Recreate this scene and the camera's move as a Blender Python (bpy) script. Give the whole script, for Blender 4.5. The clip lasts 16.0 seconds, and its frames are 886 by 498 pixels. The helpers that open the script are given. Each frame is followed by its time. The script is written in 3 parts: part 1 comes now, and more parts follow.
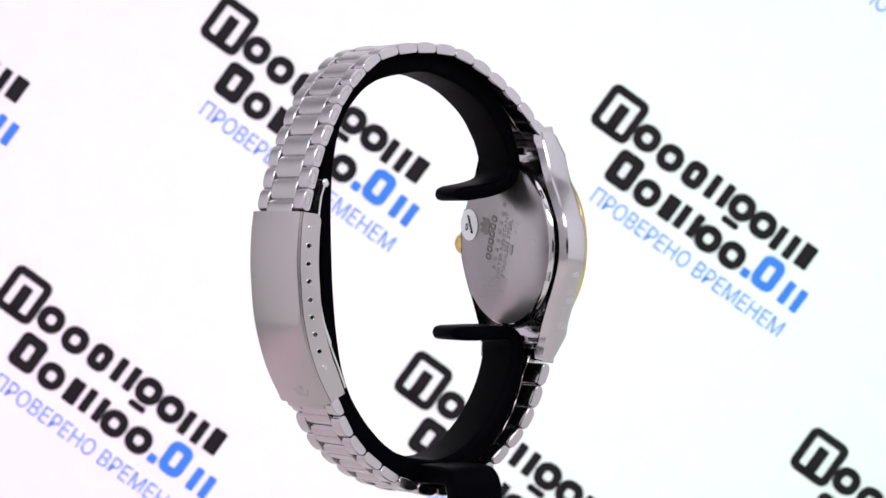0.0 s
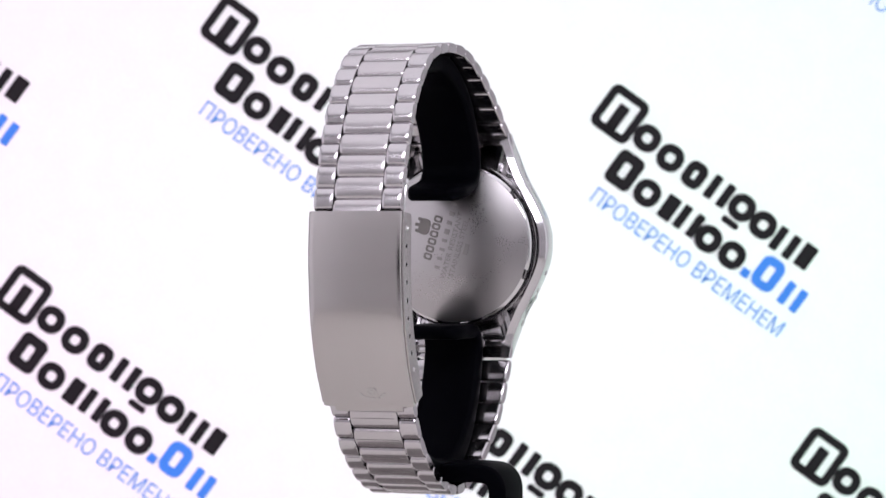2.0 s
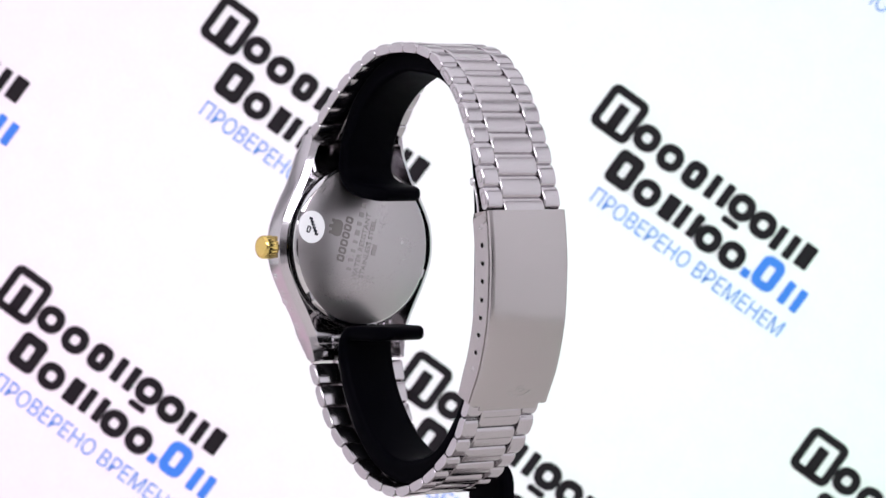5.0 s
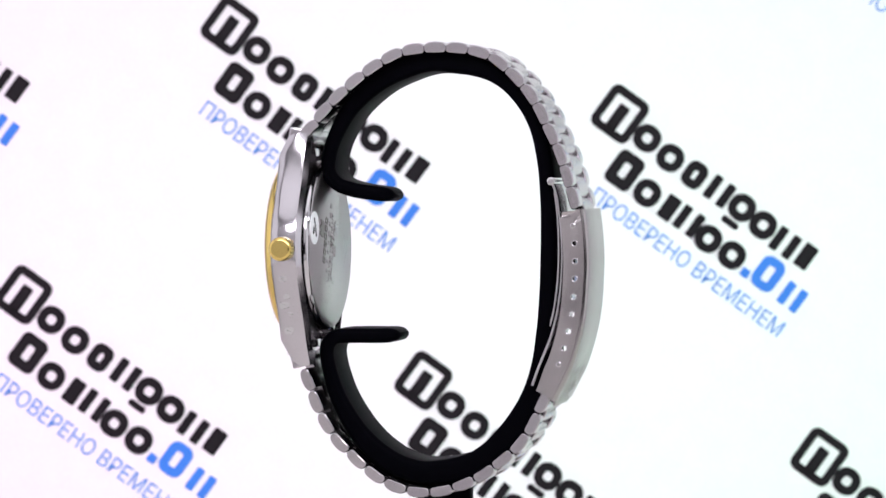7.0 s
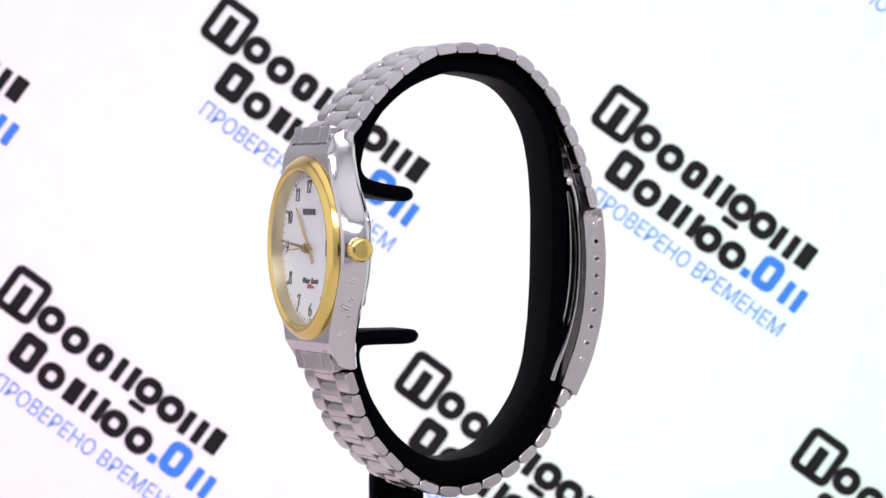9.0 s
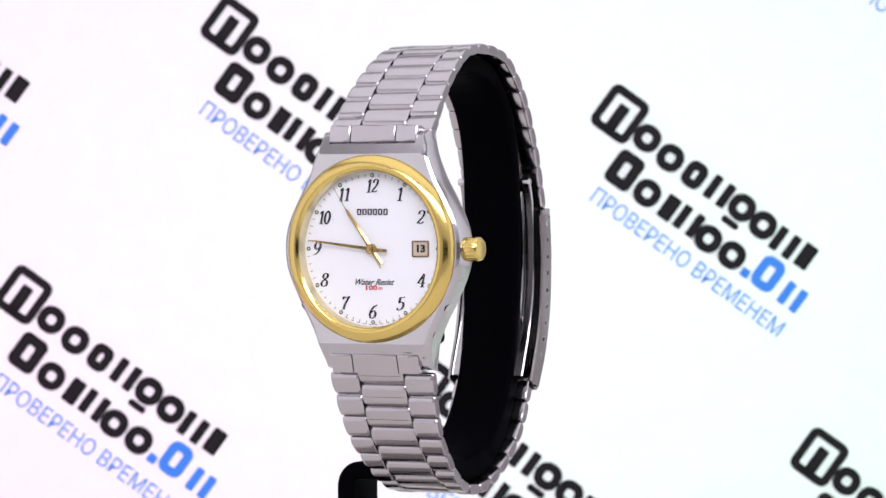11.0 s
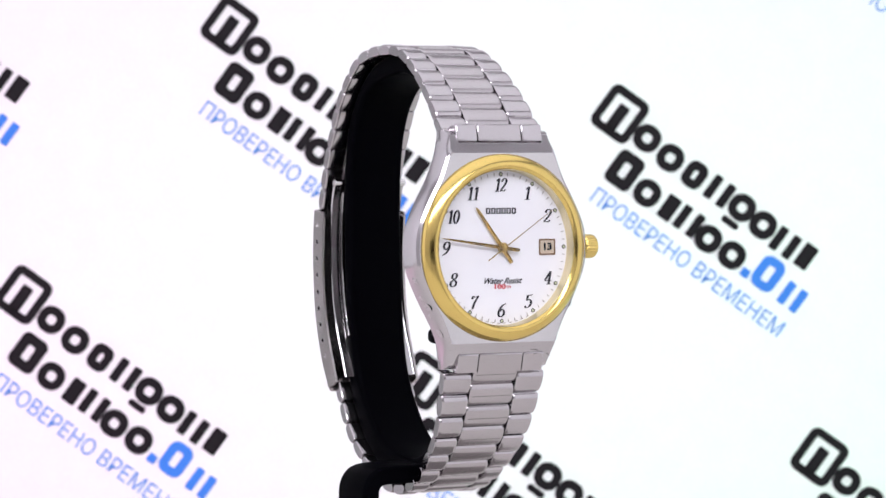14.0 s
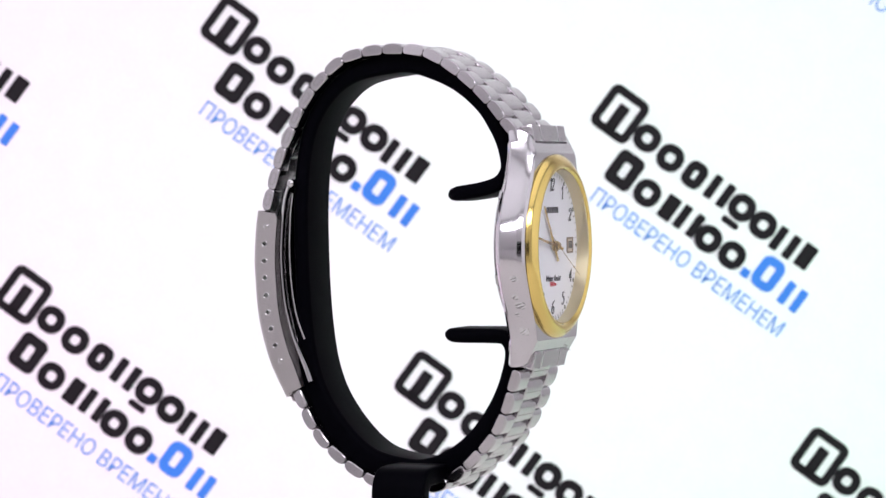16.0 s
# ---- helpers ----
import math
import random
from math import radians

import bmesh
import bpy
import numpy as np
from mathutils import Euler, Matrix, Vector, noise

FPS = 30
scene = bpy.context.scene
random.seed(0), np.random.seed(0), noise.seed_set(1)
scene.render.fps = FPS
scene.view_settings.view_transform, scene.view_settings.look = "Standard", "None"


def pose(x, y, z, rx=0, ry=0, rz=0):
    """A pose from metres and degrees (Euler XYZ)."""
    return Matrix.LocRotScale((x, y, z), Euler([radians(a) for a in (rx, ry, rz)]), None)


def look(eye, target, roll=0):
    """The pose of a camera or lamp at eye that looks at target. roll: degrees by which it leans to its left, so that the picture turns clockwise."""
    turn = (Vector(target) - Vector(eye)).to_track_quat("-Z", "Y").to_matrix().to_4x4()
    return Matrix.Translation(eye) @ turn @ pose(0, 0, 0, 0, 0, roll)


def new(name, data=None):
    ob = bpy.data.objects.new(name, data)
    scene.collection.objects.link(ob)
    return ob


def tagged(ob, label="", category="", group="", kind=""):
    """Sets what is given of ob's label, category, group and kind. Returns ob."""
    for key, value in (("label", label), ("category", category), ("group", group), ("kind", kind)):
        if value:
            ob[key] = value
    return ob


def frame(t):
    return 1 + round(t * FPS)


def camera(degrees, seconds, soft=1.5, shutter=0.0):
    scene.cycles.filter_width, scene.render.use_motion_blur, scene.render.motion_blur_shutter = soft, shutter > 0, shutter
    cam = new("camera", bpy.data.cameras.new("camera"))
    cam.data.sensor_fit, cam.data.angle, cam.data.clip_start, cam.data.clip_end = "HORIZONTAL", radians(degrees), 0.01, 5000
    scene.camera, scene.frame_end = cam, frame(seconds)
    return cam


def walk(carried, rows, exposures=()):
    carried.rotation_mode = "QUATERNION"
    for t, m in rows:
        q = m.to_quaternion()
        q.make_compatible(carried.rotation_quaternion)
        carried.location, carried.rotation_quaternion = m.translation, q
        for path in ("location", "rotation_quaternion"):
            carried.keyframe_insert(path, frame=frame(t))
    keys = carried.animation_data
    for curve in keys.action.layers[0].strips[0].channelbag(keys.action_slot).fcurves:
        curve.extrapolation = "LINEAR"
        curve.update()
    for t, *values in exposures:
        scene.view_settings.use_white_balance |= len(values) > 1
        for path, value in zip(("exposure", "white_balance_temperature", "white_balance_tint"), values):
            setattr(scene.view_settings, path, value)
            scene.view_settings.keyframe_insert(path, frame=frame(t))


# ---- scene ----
U = 0.000104            # the drawing unit of the watch, about a tenth of a millimetre
FAR = 5600.0            # eye to turning axis, in drawing units
cam = camera(15.94, 16.0, soft=1.5)
RIGHT = Vector((1, 0, -0.0073)).normalized()
AHEAD = Vector((0, 1, -0.0193)).normalized()
UP = RIGHT.cross(AHEAD).normalized()
EYE = -(RIGHT * -28.0 + AHEAD * FAR) * U
STAND = Matrix.Translation(EYE) @ Matrix((RIGHT, UP, -AHEAD)).transposed().to_4x4()
cam.data.dof.use_dof = True
cam.data.dof.focus_distance = 0.565
cam.data.dof.aperture_fstop = 64.0
EXPOSURES = [(0, 0.0), (2.4, 0.0), (3.0, -0.12), (3.6, -0.06), (4.2, 0.0), (7, 0.0), (7.5, -0.05), (8.0, -0.10), (8.5, -0.07), (8.9, 0.0), (11.0, -0.01), (11.8, -0.11),
             (12.5, -0.22), (13.1, -0.13), (13.8, 0.0), (16, 0.0)]
walk(cam, [(0, STAND), (16, STAND)], EXPOSURES)

# ---- light: an unseen white tent and added fill lamps, open to a dim room at the front ----
world = bpy.data.worlds.new("dim_room")
scene.world = world
world.use_nodes = True
world.node_tree.nodes["Background"].inputs[0].default_value = (0.05, 0.045, 0.05, 1)
world.node_tree.nodes["Background"].inputs[1].default_value = 0.25


def soft_box(name, eye, target, sx, sy, watts, colour):
    lamp = bpy.data.lights.new(name, "AREA")
    lamp.shape, lamp.size, lamp.size_y, lamp.energy, lamp.color = "RECTANGLE", sx, sy, watts, colour
    ob = new(name, lamp)
    ob.matrix_basis = look(eye, target)
    return ob


# side and top fills, added out of view to light the metal
soft_box("area_fill_left", (-0.335, -0.05, 0.08), (0.0, -0.05, 0.06), 0.5, 0.36, 0.25, (0.935, 0.91, 1.0))
soft_box("area_fill_right", (0.335, -0.05, 0.08), (0.0, -0.05, 0.06), 0.5, 0.36, 0.25, (0.905, 0.935, 1.0))
soft_box("area_fill_top", (0.0, -0.05, 0.32), (0.0, -0.049, 0.0), 0.60, 0.50, 0.74, (0.93, 0.925, 1.0))
# fill added above the opening to brighten the dial
soft_box("front_fill", (0.0, -0.31, 0.20), (0.0, 0.0, 0.0), 0.50, 0.08, 1.24, (0.935, 0.92, 1.0))
# two added lamps brighten the printed sheet and give its pink and green cast
for name, x, hue in (("sheet_tint_left", -0.30, (1.0, 0.43, 0.86)), ("sheet_tint_right", 0.30, (0.38, 1.0, 0.66))):
    strip = soft_box(name, (x, 0.07, 0.03), (0.0, 0.26, -0.12), 0.06, 0.24, 0.125, hue)
    strip.data.spread = radians(76)


# ---- materials ----
def material(name, colour, rough, metal=0.0, grain=None, vary=0.0, bump=0.0, coat=0.0, brushed=None):
    """A surface with a fine grain (scale on each axis, per metre) and a broad unevenness."""
    m = bpy.data.materials.new(name)
    m.use_nodes = True
    n, l = m.node_tree.nodes, m.node_tree.links
    b = n["Principled BSDF"]
    b.inputs["Base Color"].default_value = (*colour, 1)
    b.inputs["Roughness"].default_value = rough
    b.inputs["Metallic"].default_value = metal
    b.inputs["Coat Weight"].default_value = coat
    if brushed:
        # fine lines round this axis
        tg = n.new("ShaderNodeTangent")
        tg.direction_type, tg.axis = "RADIAL", brushed
        b.inputs["Anisotropic"].default_value, b.inputs["Anisotropic Rotation"].default_value = 0.8, 0.25
        l.new(tg.outputs[0], b.inputs["Tangent"])
    if grain:
        tc, mp, tx = n.new("ShaderNodeTexCoord"), n.new("ShaderNodeMapping"), n.new("ShaderNodeTexNoise")
        mp.inputs["Scale"].default_value = grain
        tx.inputs["Scale"].default_value, tx.inputs["Detail"].default_value = 1.0, 4.0
        l.new(tc.outputs["Object"], mp.inputs[0])
        l.new(mp.outputs[0], tx.inputs["Vector"])
        wide = n.new("ShaderNodeTexNoise")
        wide.inputs["Scale"].default_value, wide.inputs["Detail"].default_value = 130.0, 3.0
        l.new(tc.outputs["Object"], wide.inputs["Vector"])
        mix = n.new("ShaderNodeMath")
        mix.operation = "MULTIPLY_ADD"
        mix.inputs[1].default_value = 0.5
        l.new(wide.outputs["Fac"], mix.inputs[0])
        half = n.new("ShaderNodeMath")
        half.operation = "MULTIPLY"
        half.inputs[1].default_value = 0.5
        l.new(tx.outputs["Fac"], half.inputs[0])
        l.new(half.outputs[0], mix.inputs[2])
        if vary:
            rg = n.new("ShaderNodeMapRange")
            rg.inputs["From Min"].default_value, rg.inputs["From Max"].default_value = 0.3, 0.7
            rg.inputs["To Min"].default_value = max(0.01, rough - vary)
            rg.inputs["To Max"].default_value = rough + vary
            l.new(mix.outputs[0], rg.inputs["Value"])
            l.new(rg.outputs[0], b.inputs["Roughness"])
            tint = n.new("ShaderNodeMapRange")
            tint.inputs["To Min"].default_value, tint.inputs["To Max"].default_value = 0.9, 1.06
            l.new(mix.outputs[0], tint.inputs["Value"])
            mul = n.new("ShaderNodeVectorMath")
            mul.operation = "SCALE"
            mul.inputs[0].default_value = colour
            l.new(tint.outputs[0], mul.inputs["Scale"])
            l.new(mul.outputs[0], b.inputs["Base Color"])
        if bump:
            bp = n.new("ShaderNodeBump")
            bp.inputs["Strength"].default_value, bp.inputs["Distance"].default_value = bump, 0.00002
            l.new(tx.outputs["Fac"], bp.inputs["Height"])
            l.new(bp.outputs[0], b.inputs["Normal"])
    return m


CENTRE = material("brushed_link_steel", (0.465, 0.436, 0.45), 0.21, 1, (900, 9000, 9000), 0.04, 0.02)
OUTER = material("bright_link_steel", (0.475, 0.447, 0.465), 0.165, 1, (900, 6000, 6000), 0.03, 0.01)
CASE = material("satin_polished_steel", (0.50, 0.476, 0.496), 0.13, 1, (2500, 2500, 2500), 0.03)
CLASP = material("brushed_clasp_steel", (0.415, 0.386, 0.386), 0.225, 1, (7000, 700, 400), 0.05, 0.04, brushed="X")
POLISHED = material("polished_steel", (0.58, 0.565, 0.575), 0.10, 1, (2500, 2500, 2500), 0.03)
BACK = material("satin_caseback_steel", (0.39, 0.368, 0.375), 0.33, 1, (5000, 5000, 5000), 0.09, 0.02)
DARKSTEEL = material("blade_steel", (0.40, 0.39, 0.40), 0.14, 1, (3000, 3000, 800), 0.04)
FILM = material("blistered_film_on_steel", (0.55, 0.54, 0.55), 0.06, 1, (2500, 2500, 2500), 0.02)
GOLD = material("gold_plate", (0.70, 0.52, 0.17), 0.17, 1, (3000, 3000, 3000), 0.03)
# gold paled towards cream: the white dial's reflection put into the colour
DIALSHEEN = material("gold_with_dial_sheen", (0.80, 0.70, 0.45), 0.34, 1, (3000, 3000, 3000), 0.03)
RUBBER = material("black_plastic", (0.0009, 0.0009, 0.0018), 0.5, 0, (2500, 2500, 2500), 0.06, 0.1)
RUBBER.node_tree.nodes["Principled BSDF"].inputs["Specular IOR Level"].default_value = 0.012
BASEGREY = material("grey_plastic", (0.22, 0.20, 0.19), 0.5, 0, (1500, 1500, 1500), 0.06)
DIAL = material("white_lacquer", (0.865, 0.865, 0.91), 0.35, 0, (3000, 3000, 3000), 0.05)
INK = material("black_ink", (0.012, 0.012, 0.02), 0.5)
FAINT = material("grey_print", (0.22, 0.2, 0.2), 0.5)
RED = material("red_ink", (0.55, 0.03, 0.05), 0.5)
ENGRAVED = material("etched_steel", (0.20, 0.185, 0.18), 0.45, 1)
PALEETCH = material("pale_etched_steel", (0.415, 0.40, 0.397), 0.26, 1)
# mirror-like film; its bright reflection is put in as plain white
STICKER = material("bright_mirror_sticker", (0.86, 0.86, 0.88), 0.3, 0, (900, 900, 900), 0.02)
MIRROR = material("mirror_polished_steel", (0.56, 0.54, 0.55), 0.05, 1, (2500, 2500, 2500), 0.015)
NEEDLE = material("faceted_gold", (0.52, 0.36, 0.13), 0.10, 1, (3000, 3000, 3000), 0.02)
FAINTETCH = material("faint_etched_steel", (0.29, 0.272, 0.272), 0.40, 1)
DATE = material("date_paper", (0.60, 0.50, 0.38), 0.5, 0, (4000, 4000, 4000), 0.05)
LUME = material("lume_dot", (0.55, 0.6, 0.42), 0.6)
SHEET = material("white_print_sheet", (0.80, 0.80, 0.80), 0.6, 0, (900, 900, 900), 0.08)
TENT = material("white_tent_cloth", (0.66, 0.65, 0.66), 0.8, 0, (1500, 1500, 1500), 0.1, 0.2)
WARMCLOTH = material("warm_white_cloth", (0.68, 0.655, 0.62), 0.8, 0, (1500, 1500, 1500), 0.1, 0.2)
PRINT = material("black_print", (0.010, 0.008, 0.010), 0.55, 0, (600, 600, 600), 0.08)
BLUE = material("blue_print", (0.05, 0.20, 0.66), 0.55, 0, (600, 600, 600), 0.08)
PALEBLUE = material("pale_blue_print", (0.12, 0.29, 0.72), 0.55, 0, (600, 600, 600), 0.08)
for dull in (PRINT, BLUE, PALEBLUE, INK):
    dull.node_tree.nodes["Principled BSDF"].inputs["Specular IOR Level"].default_value = 0.12

GLASS = bpy.data.materials.new("mineral_glass")
GLASS.use_nodes = True
_n, _l = GLASS.node_tree.nodes, GLASS.node_tree.links
_n.remove(_n["Principled BSDF"])
_t, _g, _f, _m = (_n.new("ShaderNodeBsdf" + k) if k in ("Transparent", "Glossy") else _n.new("ShaderNode" + k)
                  for k in ("Transparent", "Glossy", "Fresnel", "MixShader"))
_g.inputs["Roughness"].default_value = 0.02
_f.inputs["IOR"].default_value = 1.45
_l.new(_f.outputs[0], _m.inputs[0])
_l.new(_t.outputs[0], _m.inputs[1])
_l.new(_g.outputs[0], _m.inputs[2])
_l.new(_m.outputs[0], _n["Material Output"].inputs[0])


# ---- building helpers ----
def part(name, bm, mat, parent=None, label="", smooth=35.0, unit=U, zero=None):
    """Links a bmesh as one mesh object under a thing or a part. The drawing is in units of `unit`."""
    bmesh.ops.recalc_face_normals(bm, faces=bm.faces)
    bm.transform(Matrix.Scale(unit, 4))
    if zero is not None:
        bm.transform(Matrix.Translation(-Vector(zero) * unit))
    me = bpy.data.meshes.new(name)
    for f in bm.faces:
        f.smooth = smooth > 0
    if smooth > 0:
        for e in bm.edges:
            if len(e.link_faces) == 2 and e.calc_face_angle(0) > radians(smooth):
                e.smooth = False
    bm.to_mesh(me)
    bm.free()
    me.materials.append(mat)
    ob = new(name, me)
    if parent is not None:
        ob.parent = parent
    if zero is not None:
        ob.location = Vector(zero) * unit
    if label:
        tagged(ob, label)
    return ob


def loops(bm, rings, closed=True, caps=(True, True)):
    """Skins a row of rings of points, each with the same count."""
    vs = [[bm.verts.new(p) for p in r] for r in rings]
    n = len(vs[0])
    for a, b in zip(vs, vs[1:]):
        for i in range(n if closed else n - 1):
            j = (i + 1) % n
            bm.faces.new((a[i], a[j], b[j], b[i]))
    if caps[0]:
        bm.faces.new(vs[0])
    if caps[1]:
        bm.faces.new(vs[-1])
    return vs


def lathe(profile, steps=96, cx=0.0, cz=0.0, caps=(False, False)):
    """Turns (radius, y) pairs round an axis that points along y."""
    bm = bmesh.new()
    rings = [[(cx + r * math.cos(2 * math.pi * i / steps), y, cz + r * math.sin(2 * math.pi * i / steps))
              for i in range(steps)] for r, y in profile]
    loops(bm, rings, True, caps)
    return bm


def spline(points, count):
    """Evenly spaced places along a smooth line through the points, with tangents."""
    p = [Vector(q) for q in points]
    p = [2 * p[0] - p[1]] + p + [2 * p[-1] - p[-2]]
    fine = []
    for i in range(1, len(p) - 2):
        a, b, c, d = p[i - 1:i + 3]
        for k in range(24):
            t = k / 24
            fine.append(0.5 * (2 * b + (c - a) * t + (2 * a - 5 * b + 4 * c - d) * t * t + (3 * b - a - 3 * c + d) * t ** 3))
    fine.append(p[-2])
    run = [0.0]
    for a, b in zip(fine, fine[1:]):
        run.append(run[-1] + (b - a).length)
    out, k = [], 0
    for i in range(count):
        s = run[-1] * i / (count - 1)
        while k < len(run) - 2 and run[k + 1] < s:
            k += 1
        f = (s - run[k]) / max(run[k + 1] - run[k], 1e-9)
        out.append((fine[k].lerp(fine[k + 1], f), (fine[k + 1] - fine[k]).normalized()))
    return out


def round_rect(w, h, r, steps=4):
    pts = []
    for sx, sy, a0 in ((1, 1, 0), (-1, 1, 90), (-1, -1, 180), (1, -1, 270)):
        for k in range(steps + 1):
            a = radians(a0 + 90 * k / steps)
            pts.append((sx * (w / 2 - r) + r * math.cos(a), sy * (h / 2 - r) + r * math.sin(a)))
    return pts


def lettering(body, size, shear=0.0, fat=0.0, wide=1.0, thick=0.4, align="CENTER"):
    """A bmesh of flat writing in the xz plane, facing -y, its middle at the origin."""
    cu = bpy.data.curves.new("writing", "FONT")
    cu.body, cu.size, cu.shear, cu.offset, cu.extrude = body, size, shear, fat, thick
    cu.align_x, cu.align_y, cu.resolution_u = align, "CENTER", 3
    ob = new("writing", cu)
    bpy.context.view_layer.update()
    me = bpy.data.meshes.new_from_object(ob.evaluated_get(bpy.context.evaluated_depsgraph_get()))
    bm = bmesh.new()
    bm.from_mesh(me)
    bpy.data.objects.remove(ob)
    bpy.data.meshes.remove(me)
    bm.transform(Matrix.Rotation(radians(90), 4, "X") @ Matrix.Diagonal((wide, 1, 1, 1)))
    return bm


def at(x, y, z, turn=0.0):
    """A place in drawing units, turned clockwise as seen from the front."""
    return Matrix.Translation((x, y, z)) @ Matrix.Rotation(radians(turn), 4, "Y")


def slab(x0, x1, y0, y1, z0, z1, r=0.0):
    """A block with bevelled edges."""
    bm = bmesh.new()
    bmesh.ops.create_cube(bm, size=1)
    bm.transform(Matrix.Translation(((x0 + x1) / 2, (y0 + y1) / 2, (z0 + z1) / 2)) @ Matrix.Diagonal((x1 - x0, y1 - y0, z1 - z0, 1)))
    if r:
        bmesh.ops.bevel(bm, geom=bm.edges[:], offset=r, segments=2, affect="EDGES", profile=0.6)
    return bm


def flat_shape(outline, y0, y1, hole=None):
    """A plate in the xz plane from y0 (front) to y1, with one hole if given (same count of points)."""
    bm = bmesh.new()
    a = [[(x, y, z) for x, z in outline] for y in (y0, y1)]
    if hole is None:
        loops(bm, a)
    else:
        b = [[(x, y, z) for x, z in hole] for y in (y1, y0)]
        loops(bm, a + b + [a[0]], True, (False, False))
        bmesh.ops.remove_doubles(bm, verts=bm.verts, dist=1e-4)
    return bm


# ---- the tent: unseen, added to surround the watch with white ----
GROUND = -0.10


def wall(name, x0, x1, y0, y1, z0, z1, label):
    ob = part(name, slab(x0, x1, y0, y1, z0, z1, 0.002), WARMCLOTH if name == "floor" else TENT, None, "", 35, 1.0)
    return tagged(ob, label, "tent wall" if name != "floor" else "floor", "", "structure")


wall("floor", -0.36, 0.36, -0.33, 0.30, GROUND - 0.01, GROUND, "unseen warm white cloth floor, added under the stand")
wall("wall_left", -0.36, -0.35, -0.33, 0.30, GROUND, 0.33, "unseen white tent side, added to reflect in the metal")
wall("wall_right", 0.35, 0.36, -0.33, 0.30, GROUND, 0.33, "unseen white tent side, added to reflect in the metal")
wall("wall_back", -0.35, 0.35, 0.29, 0.30, GROUND, 0.33, "unseen white tent back, added behind the sheet")
wall("ceiling", -0.36, 0.36, -0.33, 0.30, 0.33, 0.34, "unseen white tent roof, added to bounce light")
# front flaps added to shape the reflections; they leave an opening for the lens
wall("wall_front_left", -0.36, -0.045, -0.342, -0.332, -0.02, 0.34, "unseen white front flap, added to shape the reflections")
wall("wall_front_corner", -0.36, -0.055, -0.342, -0.332, GROUND, -0.022, "unseen white front flap, added to shape the reflections")
wall("wall_front_top", -0.043, 0.36, -0.342, -0.332, 0.032, 0.34, "unseen white front flap, added to shape the reflections")
wall("wall_front_right", 0.155, 0.36, -0.342, -0.332, GROUND, 0.030, "unseen white front flap, added to shape the reflections")
wall("wall_front_bottom", -0.053, 0.153, -0.342, -0.332, GROUND, -0.055, "unseen white front flap, added to shape the reflections")
# unseen table, added as a dark surface for the metal to mirror
table = part("table", slab(-1.0, 1.0, -1.4, 0.6, GROUND - 0.05, GROUND - 0.012, 0.004), material("dark_table_top", (0.03, 0.026, 0.024), 0.5, 0, (60, 900, 60), 0.08), None, "", 35, 1.0)
tagged(table, "unseen dark table top, added for dark reflections below the opening", "table", "", "structure")

# ---- the printed backdrop ----
SCREEN = 8200.0          # eye to backdrop, in drawing units
PX = SCREEN / FAR        # drawing units on the backdrop to one at the axis


